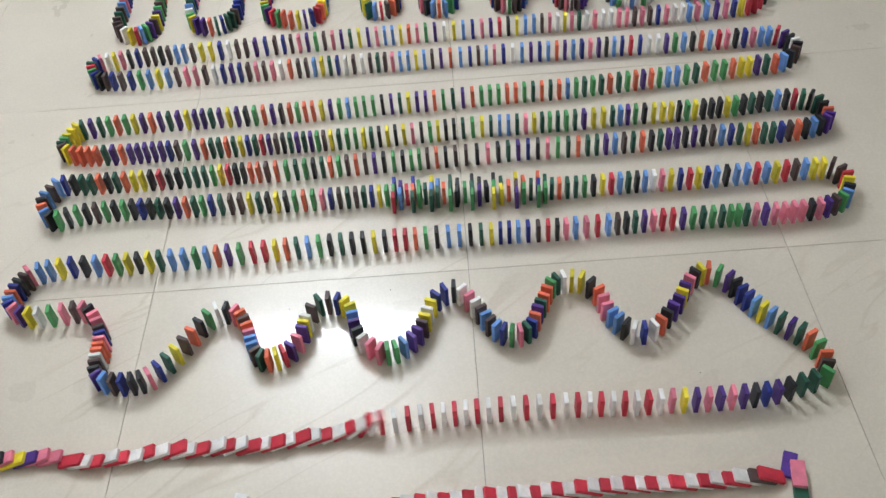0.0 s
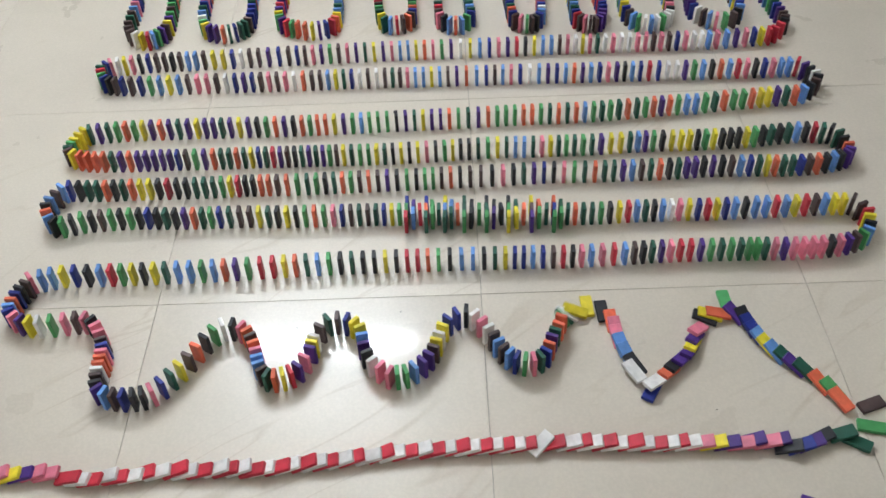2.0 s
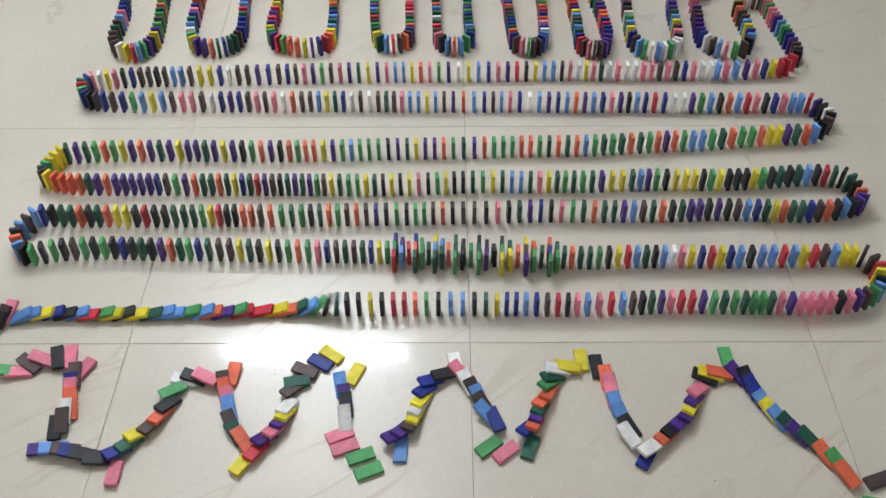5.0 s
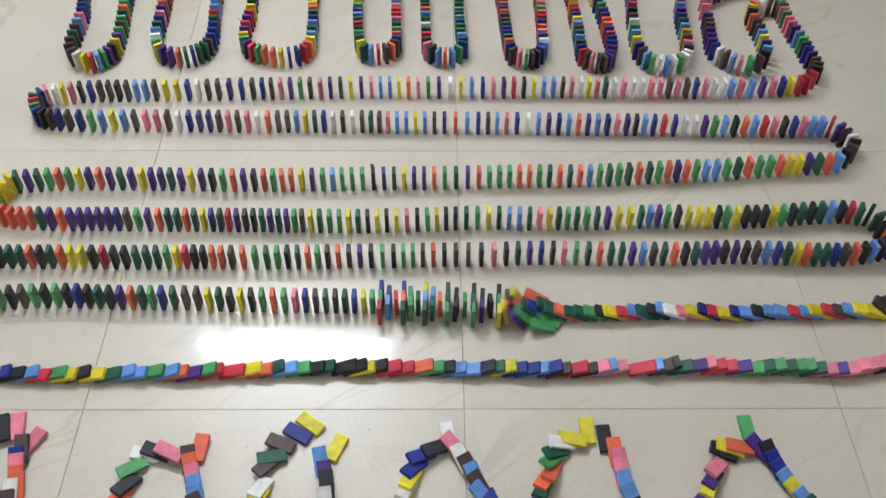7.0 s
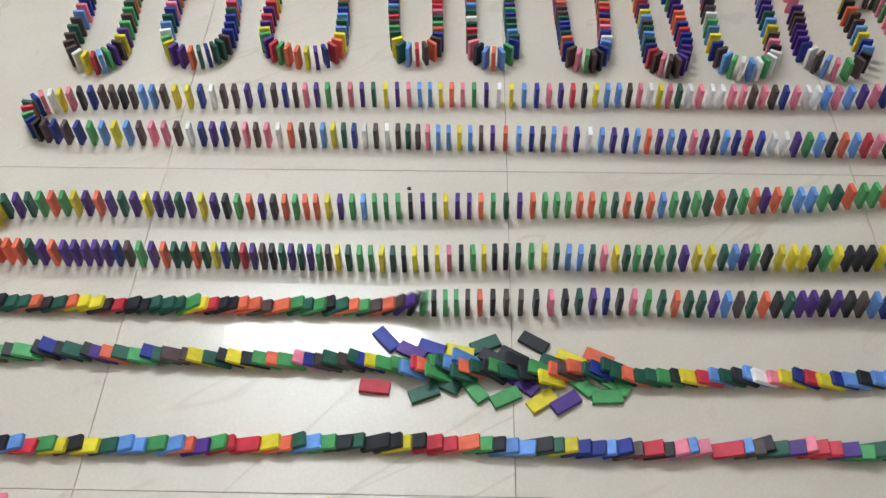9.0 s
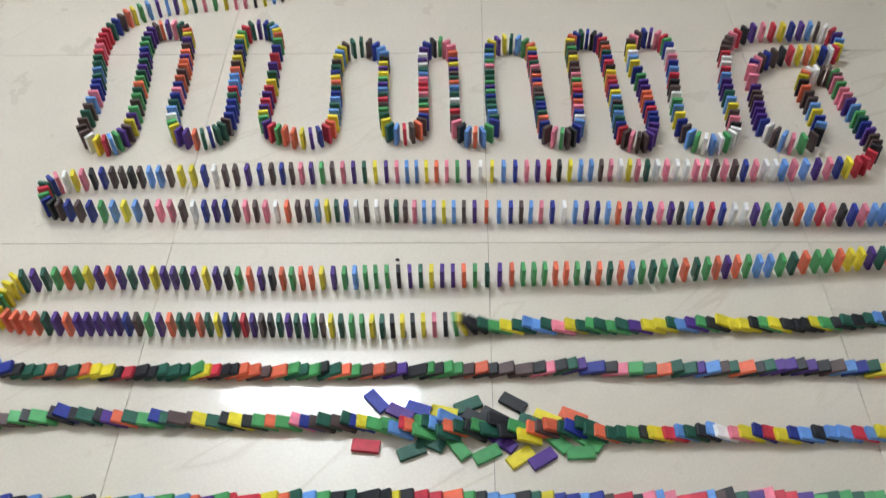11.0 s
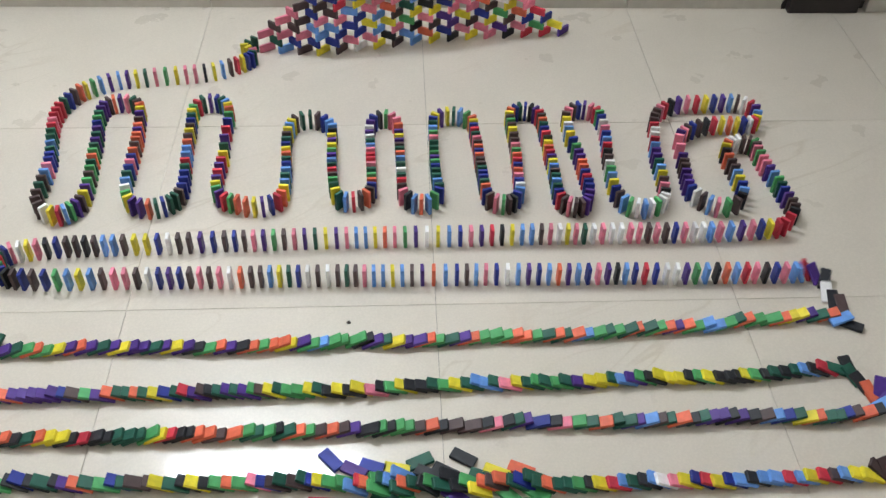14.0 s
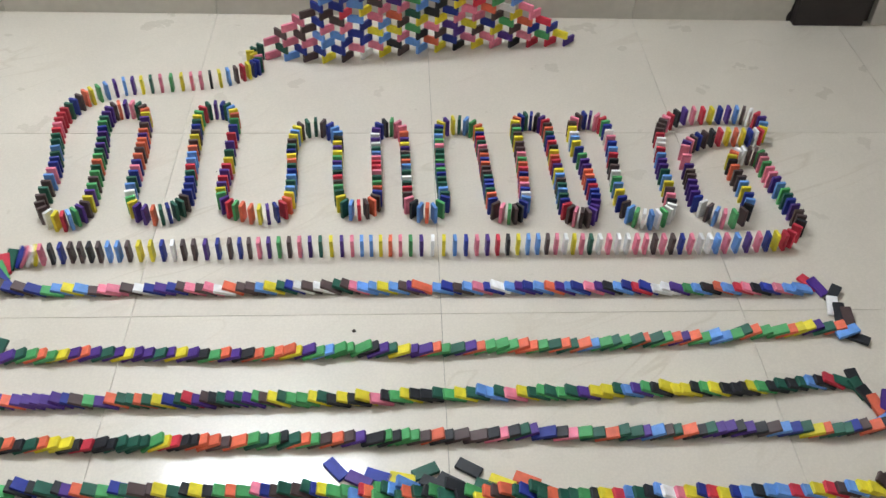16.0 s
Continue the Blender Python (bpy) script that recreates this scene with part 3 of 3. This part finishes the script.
SCATTERED = {
    (0, "a"): (-0.189, 0.246, 131),
    (1, "a"): (-0.150, 0.225, 152),
    (3, "a"): (-0.119, 0.231, 160),
    (6, "a"): (-0.079, 0.225, 167),
    (9, "a"): (-0.040, 0.239, -156),
    (12, "a"): (0.001, 0.218, 150),
    (15, "a"): (0.033, 0.244, 148),
    (18, "a"): (0.086, 0.214, 155),
    (21, "a"): (0.128, 0.218, 155),
    (0, "c"): (-0.201, 0.164, 174),
    (3, "c"): (-0.129, 0.155, -158),
    (6, "c"): (-0.098, 0.171, 155),
    (9, "c"): (-0.056, 0.162, 127),
    (12, "c"): (-0.011, 0.150, -153),
    (15, "c"): (0.041, 0.145, -146),
    (18, "c"): (0.075, 0.143, -148),
    (21, "c"): (0.135, 0.153, -178),
    (13, "c"): (0.015, 0.172, 143),
    (22, "c"): (0.149, 0.173, 145),
    (19, "c"): (0.100, 0.173, 135),
    (16, "a"): (0.062, 0.207, 158),
    (10, "a"): (-0.028, 0.215, 153),
}
FRONT = [(0.0, 33), (0.3, 46), (0.5, 56), (0.7, 62), (1.0, 79), (1.2, 86), (1.5, 93), (2.0, 111), (2.5, 130), (3.0, 150), (3.5, 172), (4.0, 188), (4.3, 201), (4.5, 218), (4.7, 224), (7.0, 335), (7.3, 351), (7.6, 369), (8.0, 390), (8.5, 410), (9.0, 435), (11.3, 547), (11.6, 561), (12.0, 583), (12.3, 600), (12.5, 609), (12.6, 613), (13.0, 631), (13.3, 644), (13.5, 655), (13.6, 660), (14.0, 676), (14.3, 688), (14.5, 694), (14.6, 700), (15.0, 715), (15.3, 729), (15.6, 742), (15.8, 753), (16.0, 763)]


# How far each toppled domino of a run slid along its row, in the order of the fall: m is none, each letter 2 mm.
SLID = {
    "last_row": "toollllonnkkkklnnnmlnlklijkllklihmp",
    "candy_row": "tttttsrzvturtqrvrsvqppmpnqomnknnmmnmkmlmllkjkloljljnlmmkkllmnnpnoooooo",
    "row_b": "flijhggfiggikkhknjjkciljiiijgomhhiionljkmjjjljlinlnkiuqpnorqpoqqqqqqqqqqqqqqqqqqqqqqqq",
    "row_c": "igghffhffigghgiihihliijhilijjijmmmmmmmmmmmmmmmmmmmmmmmmpqnnmpmlkmlmlnlmpkplkkoonkpmqlqoooooooooooooo",
    "row_d": "ggggggjiiliiljikimjjkiikjnnklikjijkkjrmkjijljmrqmmkglljllnnpmpnlpnnmnmlmpoopqprqppsssssssss",
    "row_e": "kkkkjhijikkjhikjjkjkihijhiijljljjkmmkjijjijkkljjnklllkmmlllklllllkjljmnonmmnmmpnoonnnmmmmmmmmmmmmmm",
    "row_f": "jjjkiijkiikjihilijkjkjilkllojmkjmjqmljmjnljmmjjmlmkknmjmknmmqlpnnmonpopommsqpqpqrqqqqqqq",
    "row_g": "gghhkkkililkimlknjjikjkojjklmjjnijjjlisljjlkmllknkmkjilklknlljkjikkjlnkilmljoqpppppppp",
}


WHERE = {
    "last_row": ("toppled in the striped row", "striped rows"),
    "candy_row": ("in the striped row", "striped rows"),
    "wave_1": ("in the zigzag wave", "dominoes of the wave"),
    "wave_2": ("in the zigzag wave", "dominoes of the wave"),
    "row_b": ("in a long straight row", "dominoes of the straight rows"),
    "row_c": ("in the row with the crowd", "dominoes of the straight rows"),
    "row_d": ("in a long straight row", "dominoes of the straight rows"),
    "row_e": ("in a long straight row", "dominoes of the straight rows"),
    "row_f": ("in a long straight row", "dominoes of the straight rows"),
    "row_g": ("in a long straight row", "dominoes of the straight rows"),
    "row_h": ("standing in a long straight row", "dominoes of the straight rows"),
    "swirl": ("standing in the double spiral bend", "dominoes of the spiral"),
    "loops_1": ("standing in the winding loops", "dominoes of the loops"),
    "loops_2": ("standing in the winding loops", "dominoes of the loops"),
    "loops_3": ("standing in the winding loops", "dominoes of the loops"),
    "loops_4": ("standing in the winding loops", "dominoes of the loops"),
    "loops_5": ("standing in the winding loops", "dominoes of the loops"),
    "lead": ("standing in the approach row", "dominoes of the loops"),
}
# The crowded middle of one row: columns of one, two or three abreast, far side first.
CROWD = "BGR VL R BOD GG D YLD LD O DDG KK G KDG KV K KGY DY O YNV OG D OBG DG D".split()


def spread_run(name):
    """Places of a run's dominoes, on a smooth line through its knots."""
    step, colours, knots = RUNS[name]
    n = len(colours)
    at = [min(i * step, n - 1) for i in range(len(knots))]
    out = []
    for i in range(n):
        k = max(j for j in range(len(at)) if at[j] <= i)
        if k == len(at) - 1:
            out.append(Vector(knots[k]))
            continue
        p1, p2 = Vector(knots[k]), Vector(knots[k + 1])
        p0 = Vector(knots[k - 1]) if k else 2 * p1 - p2
        p3 = Vector(knots[k + 2]) if k + 2 < len(knots) else 2 * p2 - p1
        u = (i - at[k]) / (at[k + 1] - at[k])
        out.append(0.5 * (2 * p1 + (p2 - p0) * u + (2 * p0 - 5 * p1 + 4 * p2 - p3) * u * u + (3 * p1 - p0 - 3 * p2 + p3) * u ** 3))
    slid = SLID.get(name, "").ljust(n, "m")
    return [(c, p, name, 0.002 * (ord(k) - ord("m"))) for c, p, k in zip(colours, out, slid)]


def headings(chain):
    out = []
    for i in range(len(chain)):
        a, b = chain[max(i - 1, 0)][1], chain[min(i + 1, len(chain) - 1)][1]
        d = b - a
        out.append(math.degrees(math.atan2(d.y, d.x)))
    return out


def rest_tilts(chain, turn):
    """How far each toppled domino lies over: it comes to rest on the back of the next one, where that has slid to."""
    n = len(chain)
    at = [p + slid * Vector((math.cos(radians(h)), math.sin(radians(h)))) for (_, p, _, slid), h in zip(chain, turn)]
    lift = [0.0] * n
    lift[-1] = 0.35
    for i in range(n - 2, -1, -1):
        d = (at[i + 1] - at[i]).length
        e = lift[i + 1]
        best = 0.0
        for k in range(9):
            along = TALL * k / 8
            x = d + along * math.cos(e) - THICK * math.sin(e)
            z = along * math.sin(e) + THICK * math.cos(e)
            if x > 0.002 and math.hypot(x, z) <= TALL:
                best = max(best, math.atan2(z, x))
        lift[i] = min(0.88 * best, 0.6)
    even = [sum(lift[max(i - 3, 0):i + 4]) / len(lift[max(i - 3, 0):i + 4]) for i in range(n)]
    return [90 - math.degrees(min(0.7 * a + 0.3 * b, 0.5)) for a, b in zip(even, lift)]


def front_time(i):
    """The moment at which the fall reaches the domino of that number."""
    if i <= FRONT[0][1]:
        return FRONT[0][0] - (FRONT[0][1] - i) / 45
    for (t0, a), (t1, b) in zip(FRONT, FRONT[1:]):
        if i <= b:
            return t0 + (t1 - t0) * (i - a) / (b - a)
    return 99.0


FALL, FLING = 0.12, 0.15  # seconds to topple onto the next one, and to be flung free


def fall_rows(begin, stand, path, lasts):
    """Rows for walk(): stand until begin, then path(0..1) while it falls, then lie still."""
    rows = []
    first = math.floor(begin * FPS)
    last = math.ceil((begin + lasts) * FPS)
    if first > 0:
        rows.append((0.0, stand))
    for f in range(max(first, 0), last + 1):
        u = min(max((f / FPS - begin) / lasts, 0.0), 1.0)
        rows.append((f / FPS, path(u)))
    if rows[-1][0] < 16.0:
        rows.append((16.0, path(1.0)))
    return [r for r in rows if r[0] <= 16.0]


def ease(u):
    return 1 - (1 - u) ** 1.35


def topple(ob, begin, p, heading, tilt, slip, rng):
    """Falls forward, twisting and slipping a little on the polished floor."""
    loose = 0.4 if p.y < -0.29 else 1.0  # the front row was set out more evenly
    twist, aside = rng.gauss(0, 2.2) * loose, rng.gauss(0, 0.0011) * loose
    c, s = math.cos(radians(heading)), math.sin(radians(heading))

    def path(u):
        w = u * u
        return tipped(p.x + w * (slip * c - aside * s), p.y + w * (slip * s + aside * c), heading + twist * w, tilt * ease(u))
    if begin + FALL <= 0:
        ob.matrix_basis = path(1.0)
    elif begin < 16.0:
        MOVES.append((ob, fall_rows(begin, tipped(p.x, p.y, heading, 0), path, FALL)))


def throw(ob, begin, p, heading, end):
    """Topples and slides to lie at end = (x, y, heading[, tilt, height])."""
    ex, ey, eh, over, z = (*end, 90, 0.0)[:5] if len(end) < 4 else (*end, 0.0)[:5]
    turn = (eh - heading + 180) % 360 - 180
    flip = abs(turn) > 130
    if flip:
        turn = (turn + 360) % 360 - 180
    c, s = math.cos(radians(heading + turn)), math.sin(radians(heading + turn))
    back = TALL / 2 + THICK / 2
    fx, fy = ex - back * c, ey - back * s

    def path(u):
        w = u * u * (3 - 2 * u)
        return tipped(p.x + (fx - p.x) * w, p.y + (fy - p.y) * w, heading + turn * w, over * ease(u), z * w)
    if begin + FLING <= 0:
        ob.matrix_basis = path(1.0)
    elif begin < 16.0:
        MOVES.append((ob, fall_rows(begin, tipped(p.x, p.y, heading, 0), path, FLING)))


def build_chain():
    rng = random.Random(5)
    chain = []
    for name in ("candy_row", "wave_1", "wave_2", "row_b", "row_c", "row_d", "row_e", "row_f", "row_g", "row_h"):
        chain += spread_run(name)
    turn = headings(chain)
    tilt = rest_tilts(chain, turn)
    column = 24
    for i, (c, p, name, slid) in enumerate(chain):
        begin = front_time(i)
        h = turn[i] + rng.uniform(-3.5, 3.5)
        where, group = WHERE[name]
        if c == "X":
            column -= 1
            side = Vector((-math.sin(radians(turn[i])), math.cos(radians(turn[i]))))
            if side.y < 0:
                side = -side
            keys = CROWD[column]
            for k, key in enumerate(keys):
                slot = {1: "b", 2: "ac", 3: "abc"}[len(keys)][k]
                q = p + side * (0.0212 * ((len(keys) - 1) / 2 - k))
                ob = domino(key, tipped(q.x, q.y, h, 0), "in a crowded stretch of row", "dominoes of the crowded middle")
                if (column, slot) in SCATTERED:
                    throw(ob, begin + 0.02, q, h, SCATTERED[(column, slot)])
                else:
                    topple(ob, begin, q, h + rng.uniform(-8, 8), tilt[i] - rng.uniform(0, 6), rng.gauss(0, 0.002), rng)
            continue
        ob = domino(c, tipped(p.x, p.y, h, 0), where, group)
        if i in LANDED:
            throw(ob, begin, p, h, LANDED[i])
        else:
            topple(ob, begin, p, h, tilt[i] - rng.uniform(-1.0, 1.0), slid, rng)
    chain = spread_run("last_row")
    turn = headings(chain)
    tilt = rest_tilts(chain, turn)
    for (c, p, name, slid), h, a in zip(chain, turn, tilt):
        q = p + slid * Vector((math.cos(radians(h)), math.sin(radians(h))))
        domino(c, tipped(q.x, q.y, h + rng.uniform(-4, 4), a), *WHERE[name])
    domino("W", lying(-0.385, -0.463, 75), "lying loose beside the striped row", "striped rows")
    for c, x, y, h, z in LAST_BEND:
        domino(c, lying(x, y, h, z), *WHERE["last_row"])
    chain = []
    for name in ("swirl", "loops_1", "loops_2", "loops_3", "loops_4", "loops_5", "lead"):
        chain += spread_run(name)
    for (c, p, name, _), h in zip(chain, headings(chain)):
        domino(c, tipped(p.x, p.y, h + rng.uniform(-3, 3), 0), *WHERE[name])


build_chain()


def zigzag_wall():
    """Courses of dominoes on their long edges, leaning one way and the other, narrowing upwards."""
    rng = random.Random(11)
    courses = ["PLNYNWYNLYKYPKRRV", "DBBBPPKLOBPPVPGY", "PPPLBBLPKNVNYNBB", "NNLLBYYGPVYBGOR", "PNPPBLNYYPPNYP",
               "PBNLPODKBPOWP", "NNRYPPLKYRGL", "BBLNVGLBBYP", "LBBPPWPYLG"]
    n = 17
    stations = (0, 3, 4.2, 5, 8, 11, 17)  # columns at which the line of the wall bends
    knots = ((-0.431, 1.535), (-0.279, 1.519), (-0.217, 1.525), (-0.177, 1.540), (-0.028, 1.569), (0.124, 1.595), (0.432, 1.615))
    depth = 0.021

    def on_line(s):
        for p, q, a, b in zip(knots, knots[1:], stations, stations[1:]):
            if s <= b or b == stations[-1]:
                return Vector(p).lerp(Vector(q), (s - a) / (b - a))

    for k in range(n):
        begin = k / 2 if k < 2 else (k - 2) / 2
        for i in range(n - k if k < 2 else n - k + 1):
            a = on_line(i + begin)
            b = on_line(i + begin + 0.5)
            across = Vector((a.y - b.y, b.x - a.x)).normalized() * depth
            p, q = (a, b + across) if k % 2 == 0 else (a + across, b)
            mid, d = (p + q) / 2, q - p
            h = math.degrees(math.atan2(d.y, d.x))
            keys = courses[k] if k < len(courses) else ""
            key = keys[i] if i < len(keys) else rng.choice("RPPWKNGDBBLVYO")
            m = pose(mid.x, mid.y, WIDE / 2 + k * WIDE, 0, 0, h + rng.uniform(-2, 2)) @ pose(-TALL / 2, 0, 0, 0, 90, 0) @ pose(0, 0, 0, 0, 0, 90)
            domino(key, m, "in the zigzag openwork wall", "dominoes of the wall")


zigzag_wall()

# crumbs on the floor
for x, y, r in ((-0.169, 0.557, 0.0045), (0.374, -0.27, 0.0013), (-0.148, -0.037, 0.0012), (-0.335, -0.066, 0.0011), (-0.5, 1.05, 0.0016), (0.02, 0.30, 0.0014)):
    bm = bmesh.new()
    bmesh.ops.create_icosphere(bm, subdivisions=1, radius=r)
    for v in bm.verts:
        v.co *= 0.75 + 0.5 * noise.random()
        v.co.z *= 0.5
    thing("crumb", bm, DIRT, pose(x, y, r * 0.35), "tiny dark crumb lying on the tiles", "crumb", "crumbs on the floor")

# ---- floor tiles ----
tile_mesh = mesh_of("tile", box(0.5992, 0.5992, 0.010, 0.0004, 1, (0.3, 0.3, -0.005)), TILE)
for i in range(-6, 6):
    for j in range(-4, 3):
        t = new("tile", tile_mesh)
        t.parent = floor
        t.location = (0.6 * i, 0.6 * j, 0)


def motions():
    for ob, rows in MOVES:
        walk(ob, rows)


motions()
